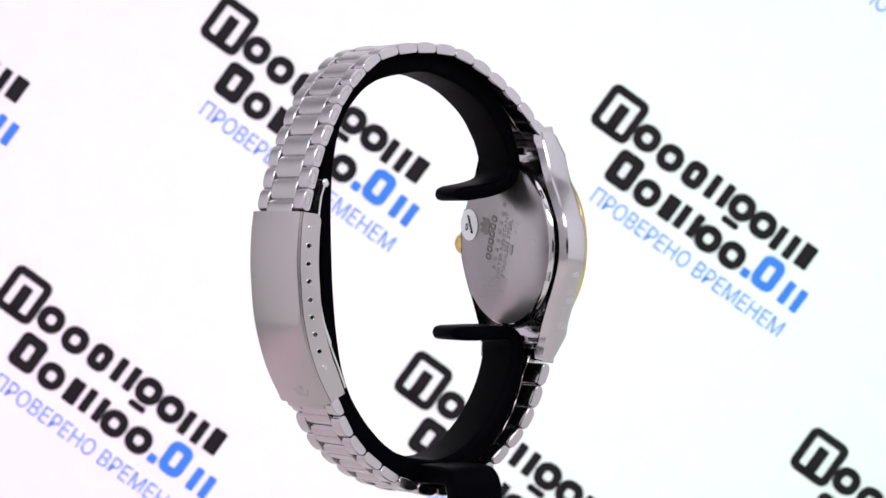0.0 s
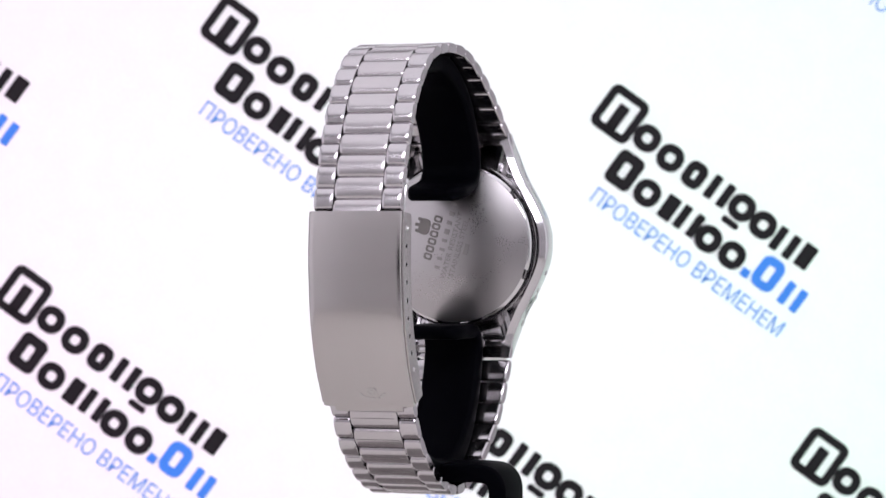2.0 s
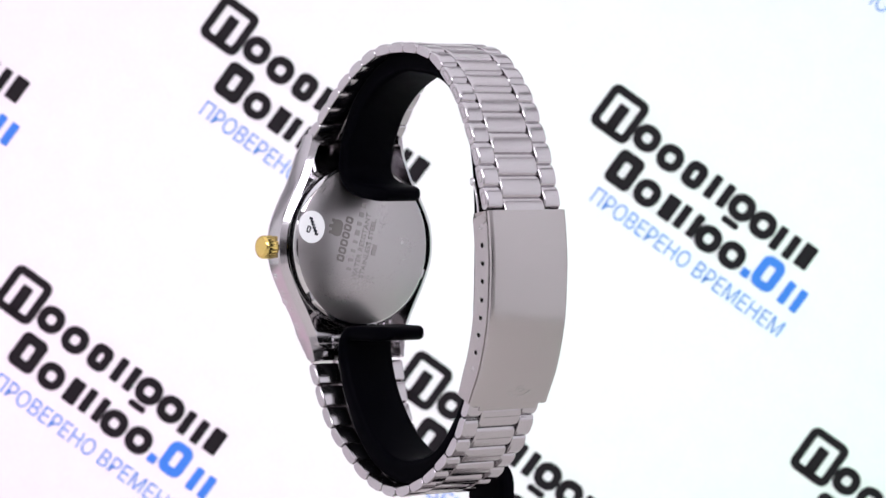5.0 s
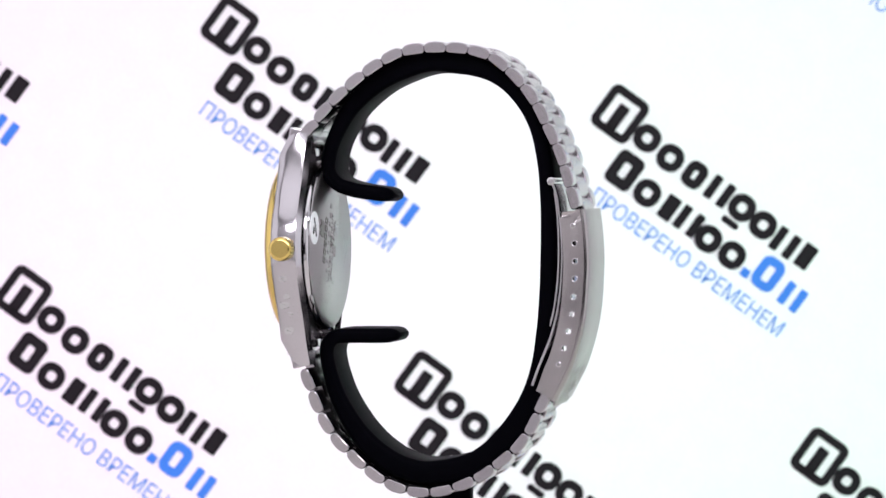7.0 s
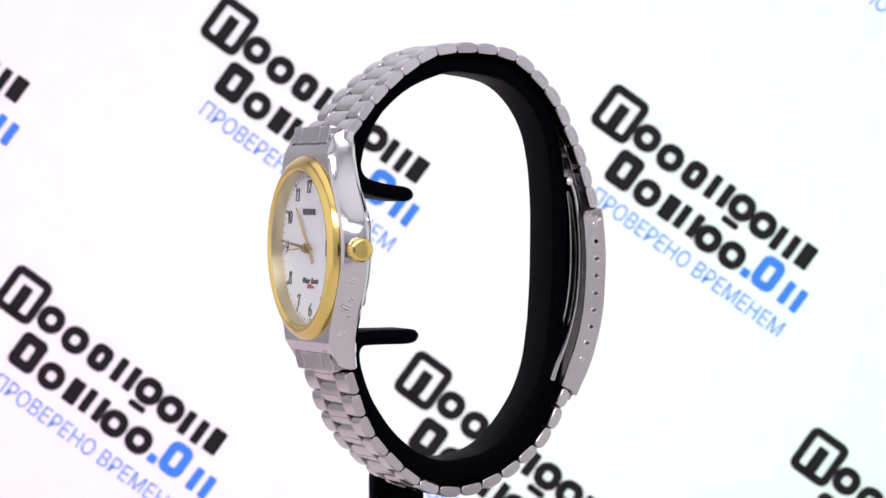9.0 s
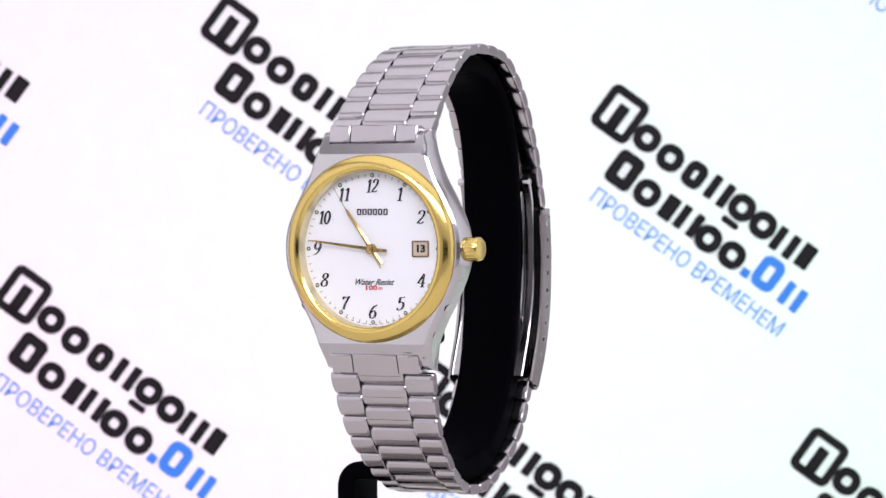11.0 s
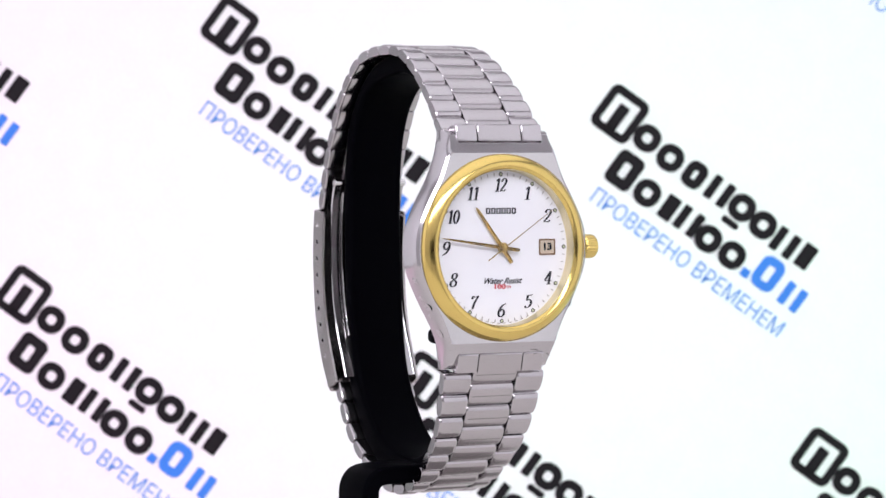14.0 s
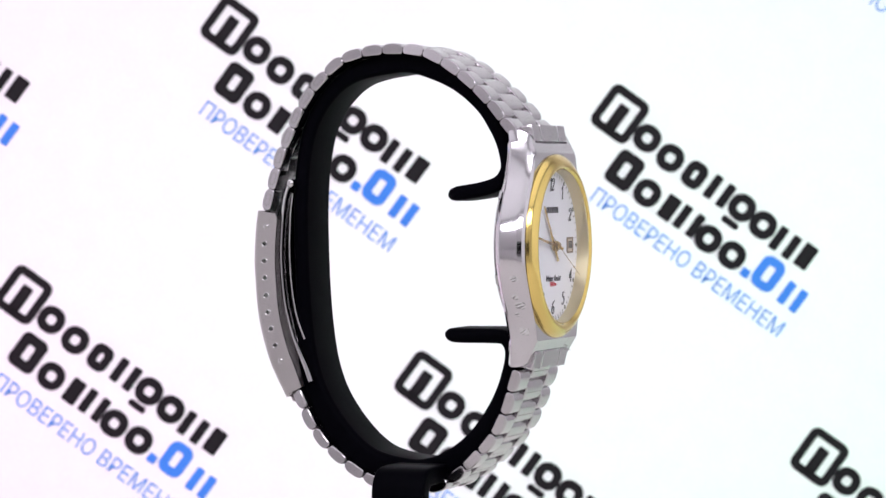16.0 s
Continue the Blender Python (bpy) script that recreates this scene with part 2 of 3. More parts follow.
def backdrop():
    """A white sheet square to the lens, with the dealer's mark printed over it in slanting rows."""
    m = STAND @ Matrix.Translation((0, 0, -SCREEN * U)) @ Matrix.Rotation(radians(-90), 4, "X")
    sheet = part("backdrop", slab(-2100, 2100, 0, 8, -905, 2000, 2), SHEET)
    sheet.matrix_basis = m
    tagged(sheet, "white backdrop sheet printed with slanting black and blue marks", "backdrop", "", "structure")

    def ink(name, bm, mat, x, y, slope, label=""):
        bm.transform(Matrix.Scale(PX, 4))
        bm.transform(at((x - 784) * PX, 0, (441 - y) * PX, slope))
        part(name, bm, mat, sheet, label)

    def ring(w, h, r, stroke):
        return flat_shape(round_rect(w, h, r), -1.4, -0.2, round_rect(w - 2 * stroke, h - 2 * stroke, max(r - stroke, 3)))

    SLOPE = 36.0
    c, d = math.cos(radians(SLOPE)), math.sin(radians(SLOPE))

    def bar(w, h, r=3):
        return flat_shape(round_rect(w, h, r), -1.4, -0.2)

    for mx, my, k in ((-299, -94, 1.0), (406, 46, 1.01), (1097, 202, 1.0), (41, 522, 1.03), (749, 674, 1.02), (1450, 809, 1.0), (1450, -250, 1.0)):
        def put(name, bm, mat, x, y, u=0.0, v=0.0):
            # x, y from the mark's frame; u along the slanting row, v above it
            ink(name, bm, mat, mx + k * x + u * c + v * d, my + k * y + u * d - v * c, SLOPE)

        put("mark_frame", ring(79, 87, 15, 15), PRINT, 0, 0)
        put("mark_bar", bar(21, 54), PRINT, 0, 0, 0, -10)
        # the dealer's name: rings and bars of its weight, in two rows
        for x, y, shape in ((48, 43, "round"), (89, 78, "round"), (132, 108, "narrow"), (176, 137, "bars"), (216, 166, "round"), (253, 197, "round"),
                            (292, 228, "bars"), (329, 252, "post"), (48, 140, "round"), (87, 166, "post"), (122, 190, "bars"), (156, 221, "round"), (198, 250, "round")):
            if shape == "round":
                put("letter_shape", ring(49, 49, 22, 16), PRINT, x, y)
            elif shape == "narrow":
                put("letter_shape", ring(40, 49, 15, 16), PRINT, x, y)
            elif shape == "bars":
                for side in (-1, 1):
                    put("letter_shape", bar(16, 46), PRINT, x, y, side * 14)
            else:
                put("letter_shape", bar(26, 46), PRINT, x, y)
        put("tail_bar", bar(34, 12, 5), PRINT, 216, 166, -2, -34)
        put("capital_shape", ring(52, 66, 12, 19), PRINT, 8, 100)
        put("dot", bar(16, 16), BLUE, 221, 281)
        put("capital_shape", ring(46, 62, 16, 16), BLUE, 262, 283)
        for side in (-1, 1):
            put("letter_shape", bar(15, 44), BLUE, 305, 324, side * 13)
        words = lettering("ПРОВЕРЕНО ВРЕМЕНЕМ", 41, 0.0, -0.2, 1.0, 0.5)
        wide = max(v.co.x for v in words.verts) - min(v.co.x for v in words.verts)
        words.transform(Matrix.Diagonal((411 * k / wide, 1, 1, 1)) @ Matrix.Translation((0, -0.9, 0)))
        ink("slogan", words, PALEBLUE, mx + 118 * k, my + 264 * k + 150 * (k - 1), 36.2, "pale blue slogan in thin capitals")


backdrop()

# ---- the watch ----
BASE = -440.0
WX, WZ = 15.0, 5.0        # the middle of the dial


def side_shift(y):
    """The middle of the bracelet, which runs a hair askew from the case to the clasp."""
    return 15.0 - 0.002 * y


watch = tagged(new("wristwatch"), "steel and gold wristwatch with white dial on black stand", "wristwatch")
watch.location = (0, 0, BASE * U)


def wpart(name, bm, mat, parent=None, label="", smooth=35.0):
    """A part of the watch, or of one of its parts, drawn about the turning axis."""
    bm.transform(Matrix.Translation((0, 0, -BASE)))
    return part(name, bm, mat, parent or watch, label, smooth)


def film_blister(wide, high, side, seed):
    """A wrinkled blister of protective film, standing off the flank along x."""
    rng = random.Random(seed)
    turn, phase, waves = rng.uniform(0.2, 0.9), rng.uniform(0, 6), rng.uniform(2.2, 3.2)
    bm = bmesh.new()
    rings = []
    for f in (1.0, 0.93, 0.8, 0.62, 0.42, 0.2, 0.02):
        ring = []
        for i in range(28):
            a = 2 * math.pi * i / 28
            y = f * wide / 2 * math.copysign(abs(math.cos(a)) ** 0.75, math.cos(a))
            z = f * high / 2 * math.copysign(abs(math.sin(a)) ** 0.75, math.sin(a)) + 0.15 * y
            lift = (1 - f ** 6) * (0.6 + 0.55 * math.sin(waves * (z * math.cos(turn) + y * math.sin(turn)) * 0.42 + phase))
            ring.append((side * (lift - 0.15), y, z))
        rings.append(ring)
    loops(bm, rings, True, (False, True))
    bmesh.ops.recalc_face_normals(bm, faces=bm.faces)
    return bm


def case():
    side = [(103, 188), (111, 160), (126, 122), (145, 88), (162, 54), (170.5, 28), (173, 0),
            (170.5, -28), (162, -54), (145, -90), (126, -124), (111, -158), (103, -194)]
    right = [(p.x, p.y) for p, _ in spline([(x, z, 0) for x, z in side], 49)]
    half = [(0.01, 187), (45, 187), (86, 187), (88.5, 201), (101, 201)] + right + [(101, -207), (88.5, -207), (86, -190), (45, -190), (0.01, -190)]
    out = half + [(-x, z) for x, z in reversed(half)]

    def face(x, z):
        over = max(0.0, abs(z) - 162)
        return -237 + over * (0.46 if z > 0 else 0.55)

    def shrink(x, z, d):
        r = math.hypot(x, z)
        return x * (1 - d / r), z * (1 - d / r)

    rings = []
    # the crease where the flat front turns into the sloping lugs
    ring = []
    for x, z in out:
        if abs(z) > 162:
            ring.append((max(-98.0, min(98.0, x)), -237, math.copysign(162, z)))
        else:
            ring.append((x * 0.945, -237, z * 0.955))
    rings.append([(x / math.hypot(x, z) * 146, -237, z / math.hypot(x, z) * 146) for x, _, z in ring])
    rings.append(ring)
    for d, add in ((9.0, 0.0), (4.2, 4.0), (1.5, 9.0), (0.0, 15.0), (0.0, 43.0), (2.0, 46.5)):
        ring = []
        for x, z in out:
            a, b = shrink(x, z, d)
            y = face(a, b) + add
            if add > 20:
                y = -237 + add + max(0, abs(b) - 162) * 0.12
            ring.append((a, y, b))
        rings.append(ring)
    # blisters of the protective film left on the sides
    for s in (-1, 1):
        for z0, wdt, high, y0, seed in ((-52, 15, 11, -216, 1), (-82, 13, 11, -213, 2), (-97, 20, 14, -219, 3), (-112, 9, 10, -211, 4), (-142, 18, 15, -218, 5)):
            k = min(range(len(right)), key=lambda i: abs(right[i][1] - z0))
            (xa, za), (xb, zb) = right[k - 1], right[k + 1]
            lean = math.atan2(xa - xb, za - zb)
            blister = film_blister(wdt, high, s, seed)
            blister.transform(Matrix.Translation((WX + s * right[k][0], y0, WZ + right[k][1])) @ Matrix.Rotation(s * lean, 4, "Y"))
            wpart("film_blister", blister, FILM, None, "", 60)
    # behind, thin lug walls stand round a hollow on either side of the caseback
    rim, floor_ring, foot, top = [], [], [], []
    for x, z in out:
        r = math.hypot(x, z)
        if abs(z) > 184:
            a, b = x * 0.97 if abs(x) < 87 else math.copysign(87.5, x), z - math.copysign(5, z)
        else:
            a, b = shrink(x, z, 12)
            k = min(1.0, max(0.0, (abs(z) - 100) / 60))
            a = a * (1 - k) + k * math.copysign(abs(x) - 13, x)
            b = b * (1 - k) + k * z
        q = math.hypot(a, b)
        if q < 152.5:
            a, b = a * 152.5 / q, b * 152.5 / q
        rim.append((a, -183.0 + max(0, abs(b) - 162) * 0.12, b))
        floor_ring.append((a * 0.997, -221 + max(0, abs(b) - 162) * 0.3, b * 0.997))
        foot.append((x / r * 152, -221, z / r * 152))
        top.append((x / r * 152, -181, z / r * 152))
    rings += [rim, floor_ring, foot, top]
    bm = bmesh.new()
    loops(bm, rings[1:], True, (False, False))
    bm.transform(Matrix.Translation((WX, 0, WZ)))
    body = wpart("case", bm, CASE, None, "polished steel case with bevelled lugs", 20)
    front = bmesh.new()
    loops(front, rings[:2], True, (False, False))
    front.transform(Matrix.Translation((WX, 0, WZ)))
    wpart("case_front", front, MIRROR, body, "flat mirror-polished front under the bezel", 0)
    for f in body.data.polygons:
        f.use_smooth = abs(f.normal.y) < 0.985
    for x0, z0, ln, turn in ((62, -176, 22, 12), (78, -181, 26, -14), (92, -184, 14, 35)):
        crease = slab(-ln / 2, ln / 2, -0.4, 0.4, -0.8, 0.8, 0.2)
        crease.transform(Matrix.Translation((WX + x0, -237 + (abs(z0) - 162) * 0.55 - 0.3, WZ + z0)) @ Matrix.Rotation(radians(-29), 4, "X") @ Matrix.Rotation(radians(turn), 4, "Y"))
        wpart("film_crease", crease, ENGRAVED)
    back = lathe([(152, -194), (152.5, -190), (150, -188.5), (149, -188), (149, -181), (146, -176), (142, -174)], 128, WX, WZ)
    wpart("back_ring", back, POLISHED, None, "polished ring round the caseback")
    plate = wpart("caseback", lathe([(142.5, -180), (142.5, -173), (141, -172), (0.5, -172)], 128, WX, WZ, (False, True)), BACK, None,
                  "satin steel screw-on caseback with etched writing")
    # six tool notches in the ring
    for k in range(6):
        a = radians(60 * k + 8)
        bm = slab(-9, 9, -179, -173.6, -4, 4, 1)
        bm.transform(Matrix.Translation((WX, 0, WZ)) @ Matrix.Rotation(a, 4, "Y") @ Matrix.Translation((0, 0, 144.5)))
        wpart("notch", bm, DARKSTEEL)
    for k in range(2):
        bm = slab(-26, 26, -206, -196, -7, 7, 2)
        bm.transform(Matrix.Translation((WX, 0, WZ + (168, -171)[k])))
        wpart("lug_bridge", bm, POLISHED)
    return plate


def behind(bm, x, z, turn, y=-171.6):
    """Turns flat writing to face the back (+y) and sets it on the caseback."""
    bm.transform(Matrix.Translation((WX + x, y, WZ + z - BASE)) @ Matrix.Rotation(radians(180), 4, "Z") @ Matrix.Rotation(radians(turn), 4, "Y"))
    return bm


def caseback_marks(plate):
    seal = flat_shape([(28.5 * math.cos(a * math.pi / 24), 29 * math.sin(a * math.pi / 24)) for a in range(48)], -0.7, 0.4)
    seal = part("sticker", behind(seal, 114, 35, 0), STICKER, plate, "round mirror-like sticker, coloured white for its bright reflection, with small black print")
    for k in range(6):
        f = k - 2.5
        part("sticker_bar", behind(flat_shape(round_rect(4.6, 7.5, 1), -1.2, -0.6), 110 + 2.2 * f, 36 + 5.6 * f, -68), INK, seal)
    part("sticker_emblem", behind(flat_shape(round_rect(13, 8, 3), -1.2, -0.6, round_rect(8, 3, 1.2)), 121, 31, -68), INK, seal)
    t = -73
    # rows of etched writing, stepping away from the emblem
    def put(name, bm, mat, d, along):
        c, s = math.cos(radians(-t)), math.sin(radians(-t))
        x = along * c + d * s
        z = along * s - d * c
        part(name, behind(bm, 40 - x, 0 + z, t), mat, plate)
    put("emblem", flat_shape(round_rect(30, 22, 9), -0.5, 0.4), ENGRAVED, -26, 26)
    for k in range(3):
        put("emblem_ray", flat_shape(round_rect(6, 9, 2), -0.5, 0.4), ENGRAVED, -40 + abs(k - 1) * 3, 15 + 11 * k)
    for k in range(6):
        put("maker_bar", flat_shape(round_rect(12, 16, 4), -0.5, 0.4, round_rect(5.5, 9, 2.5)), ENGRAVED, -4, -24 + 14.2 * k)
    for k, w in enumerate((8, 8, 8, 8, 14, 10, 12, 12)):
        put("code_bar", flat_shape(round_rect(w * 0.7, 10, 1), -0.5, 0.4), FAINTETCH, 19, -38 + k * 17)
    put("writing", lettering("WATER RESISTANT", 14, 0, 0.1, 1.05), FAINTETCH, 35, 8)
    put("writing", lettering("STAINLESS STEEL", 14, 0, 0.1, 1.05), FAINTETCH, 50, 8)
    put("code_bar", flat_shape(round_rect(20, 9, 1), -0.5, 0.4), FAINTETCH, 64, 10)


def bezel():
    prof = [(150, -234), (158.5, -235), (160.5, -238), (159.2, -243), (154, -248), (149, -251.5), (144.5, -253.5), (140.5, -254), (137.5, -252.5),
            (134, -249.5)]
    wpart("bezel", lathe(prof, 160, WX, WZ), GOLD, None, "polished gold-plated bezel", 40)
    wpart("inner_ring", lathe([(134, -249.5), (133.5, -248), (132, -228)], 160, WX, WZ), DIALSHEEN, None, "gold ring round the dial, paled for the dial's reflection", 40)
    glass = wpart("crystal", lathe([(132.5, -250.5), (131, -252), (0.5, -252)], 96, WX, WZ, (False, True)), GLASS, None, "flat clear watch glass")
    glass.visible_shadow = False


PEN = {}
PEN["0"] = [[(.27, 1), (.09, .8), (.03, .5), (.09, .2), (.27, 0), (.45, .2), (.51, .5), (.45, .8), (.27, 1)]]
PEN["1"] = [[(.08, .80), (.30, .99)], [(.30, 1), (.30, 0)], [(.08, .02), (.52, .02)]]
PEN["2"] = [[(.06, .74), (.12, .92), (.29, 1), (.46, .92), (.49, .74), (.38, .5), (.18, .24), (.03, .05)], [(.02, .05), (.18, .09), (.36, .04), (.53, .16)]]
PEN["4"] = [[(.40, 1), (.02, .30)], [(.02, .30), (.58, .30)], [(.40, 1), (.40, 0)], [(.24, .02), (.56, .02)]]
PEN["5"] = [[(.52, 1), (.34, .95), (.15, .96)], [(.15, .96), (.10, .55)], [(.10, .55), (.28, .62), (.46, .5), (.48, .26), (.33, .05), (.13, .01), (.02, .14)]]
PEN["6"] = [[(.52, 1), (.28, .86), (.10, .6), (.04, .3), (.12, .07), (.28, 0), (.45, .1), (.50, .3), (.42, .5), (.28, .56), (.09, .40)]]
PEN["7"] = [[(.02, .76), (.10, .96), (.30, .91), (.53, 1)], [(.53, 1), (.36, .65), (.24, .3), (.21, 0)]]
PEN["8"] = [[(.26, .53), (.09, .68), (.11, .9), (.28, 1), (.44, .9), (.42, .7), (.26, .53), (.06, .36), (.05, .12), (.25, 0), (.46, .12), (.46, .36), (.26, .53)]]
PEN["9"] = [[(.54 - x, 1 - y) for x, y in PEN["6"][0]]]


def pen_numeral(body, high, wide):
    """A leaning numeral written with a broad pen: thick downstrokes, hairline crossings."""
    bm = bmesh.new()
    span = 0.58 * wide
    layer = 0.0
    for k, digit in enumerate(body):
        for stroke in PEN[digit]:
            line = spline([(x, y, 0) for x, y in stroke], max(3, 5 * len(stroke)))
            left, right = [], []
            for p, t in line:
                half = 0.5 * (0.05 + 0.13 * abs(t.y) ** 1.6)
                x = (p.x - 0.27) * wide + (k - (len(body) - 1) / 2) * span
                y = p.y - 0.5
                for row, sign in ((left, 1), (right, -1)):
                    a, b = x - sign * half * t.y, y + sign * half * t.x
                    row.append((high * (a + 0.20 * b), high * b))
            rings = []
            for (xa, za), (xb, zb) in zip(left, right):
                rings.append([(xa, 0.3, za), (xa, -0.3 - layer, za), (xb, -0.3 - layer, zb), (xb, 0.3, zb)])
            loops(bm, rings)
            layer += 0.03
    return bm


def dial():
    d = wpart("dial", lathe([(133, -226), (133, -228.5), (132.5, -229), (0.5, -229)], 128, WX, WZ, (False, True)), DIAL, None, "white lacquered dial with black numerals")

    def on(name, bm, mat, x, z, turn=0.0, y=-229.6, label=""):
        bm.transform(at(WX + x, y, WZ + z - BASE, turn))
        return part(name, bm, mat, d, label)

    for h in range(1, 13):
        a = radians(30 * h)
        if h != 3:
            bm = pen_numeral(str(h), 22.5, 0.86 if h > 9 else 1.05)
            on("numeral", bm, INK, 108 * math.sin(a), 107 * math.cos(a))
        circle = [[(r * math.cos(k * math.pi / 9), r * math.sin(k * math.pi / 9)) for k in range(18)] for r in (3.6, 2.2)]
        on("hour_ring", flat_shape(circle[0], -0.4, 0.3, circle[1]), INK, 125.5 * math.sin(a), 125.5 * math.cos(a))
        on("lume_dot", flat_shape(circle[1], -0.2, 0.3), LUME, 125.5 * math.sin(a), 125.5 * math.cos(a))
    for k in range(60):
        if k % 5:
            a = radians(6 * k)
            on("minute_tick", slab(-0.55, 0.55, -0.3, 0.3, -2.6, 2.6), FAINT, 125.5 * math.sin(a), 125.5 * math.cos(a), 6 * k)
    # the maker's word, as a row of plain blocks
    for k in range(6):
        on("maker_bar", flat_shape(round_rect(8.4, 10.6, 2), -0.4, 0.3, round_rect(3.4, 6.6, 1.2)), INK, -25.5 + 10.2 * k, 63)
    on("writing", lettering("Water Resist", 14.5, 0.5, 0.12, 0.98), INK, 0.5, -57)
    on("writing", lettering("100", 11, 0, 0.35, 1.5), RED, -4, -66.8)
    on("writing", lettering("m", 10, 0, -0.05, 1.1), RED, 14.5, -66.8)
    for k in range(10):
        a = radians(180 + (k - 4.5) * 5.2)
        on("small_print", slab(-2.6, 2.6, -0.3, 0.3, -0.6, 0.6), FAINT, 129 * math.sin(a), 129 * math.cos(a), 5.2 * (k - 4.5))
    window = on("date_window", slab(-14, 14, -0.3, 0.6, -12, 12, 0.2), DATE, 92, 0, 0, -229.2, "beige date window with a framed number")
    frame_bm = flat_shape(round_rect(32.5, 28, 2.5), -0.9, 0.6, round_rect(27.5, 22.5, 1))
    frame_bm.transform(at(WX + 92, -229.4, WZ - BASE))
    part("window_frame", frame_bm, material("bronze_frame", (0.20, 0.12, 0.07), 0.3, 1, (3000, 3000, 3000), 0.05), window)
    num = lettering("13", 17, 0, 0.75, 1.15)
    num.transform(at(WX + 92, -230.0, WZ - BASE))
    part("date_number", num, INK, window)


def bar_needle(tip, tail, w0, w1, y, ridge=True):
    """A faceted hand along +z from its pivot."""
    bm = bmesh.new()
    secs = [(-tail, w0 * 0.9), (0, w0), (tip * 0.9, w1), (tip, w1 * 0.35)]
    rings = [[(-w, 0, z), (0, -1.9 if ridge else -0.8, z), (w, 0, z), (0, 0.8, z)] for z, w in secs]
    loops(bm, rings)
    hr = 9.0 if ridge else 6.5
    hub = lathe([(hr, 1), (hr, -1.5), (hr * 0.7, -2.2), (0.2, -2.3)], 20, 0, 0, (True, True))
    me = bpy.data.meshes.new("hub")
    hub.to_mesh(me)
    hub.free()
    bm.from_mesh(me)
    bpy.data.meshes.remove(me)
    bm.transform(Matrix.Translation((WX, y, WZ - BASE)))
    return bm


NEEDLES = {}


def pointers():
    pivot = (WX, 0, WZ - BASE)
    for key, bm, mat, label in (
            ("hour_pointer", bar_needle(86, 32, 4.0, 2.9, -233), NEEDLE, "short gold baton"),
            ("minute_pointer", bar_needle(121, 32, 3.1, 1.6, -237.5), NEEDLE, "long gold baton"),
            ("second_pointer", bar_needle(119, 39, 1.1, 0.5, -242, False), NEEDLE, "thin gold sweep needle")):
        NEEDLES[key] = part(key, bm, mat, watch, label, 20, U, pivot)


def crown():
    steps = 160
    bm = bmesh.new()
    prof = [(8, 164), (9, 174), (17, 176), (20.5, 179), (21, 184), (21, 198), (20.2, 200.8), (18.6, 203.2), (16.2, 204.6), (14.5, 204.9), (8, 205.3), (0.4, 205.5)]
    rings = []
    for r, x in prof:
        ring = []
        for i in range(steps):
            a = 2 * math.pi * i / steps
            knurl = 1.0 * abs(math.sin(10 * a)) - 0.8 if 178 < x < 200 else 0.0
            ring.append((x + WX - 6.0, -211 + (r + knurl) * math.cos(a), 4.5 + (r + knurl) * math.sin(a)))
        rings.append(ring)
    loops(bm, rings, True, (True, True))
    wpart("crown", bm, GOLD, None, "fluted gold-plated winding crown", 50)


def link_mesh(w, length, thick, bulge=1.5):
    """A bracelet link: a pill in profile, run across the band from -w/2 to w/2. Local y along the band, z outward."""
    h, t = length / 2, thick / 2
    right = [(h * 0.40, t - bulge * 0.18), (h * 0.62, t - bulge * 0.5), (h - 4.8, t - bulge), (h - 2.6, t - bulge - 1.4), (h - 1.0, t - bulge - 3.8), (h - 0.2, t - 7.5),
             (h - 0.2, -t + 6), (h - 1.2, -t + 3), (h - 3, -t + 1), (h - 6, -t)]
    prof = [(0, t)] + right + [(-a, c) for a, c in reversed(right)]
    bm = bmesh.new()
    rings = []
    for x, k in ((-w / 2, 0.80), (-w / 2 + 0.7, 0.89), (-w / 2 + 2.2, 0.97), (-w / 2 + 4.0, 1.0), (-w / 2 + 6.0, 1.0), (w / 2 - 6.0, 1.0), (w / 2 - 4.0, 1.0), (w / 2 - 2.2, 0.97), (w / 2 - 0.7, 0.89), (w / 2, 0.80)):
        rings.append([(x, p * (1 - (1 - k) * 0.4), q * k) for p, q in prof])
    loops(bm, rings)
    return bm


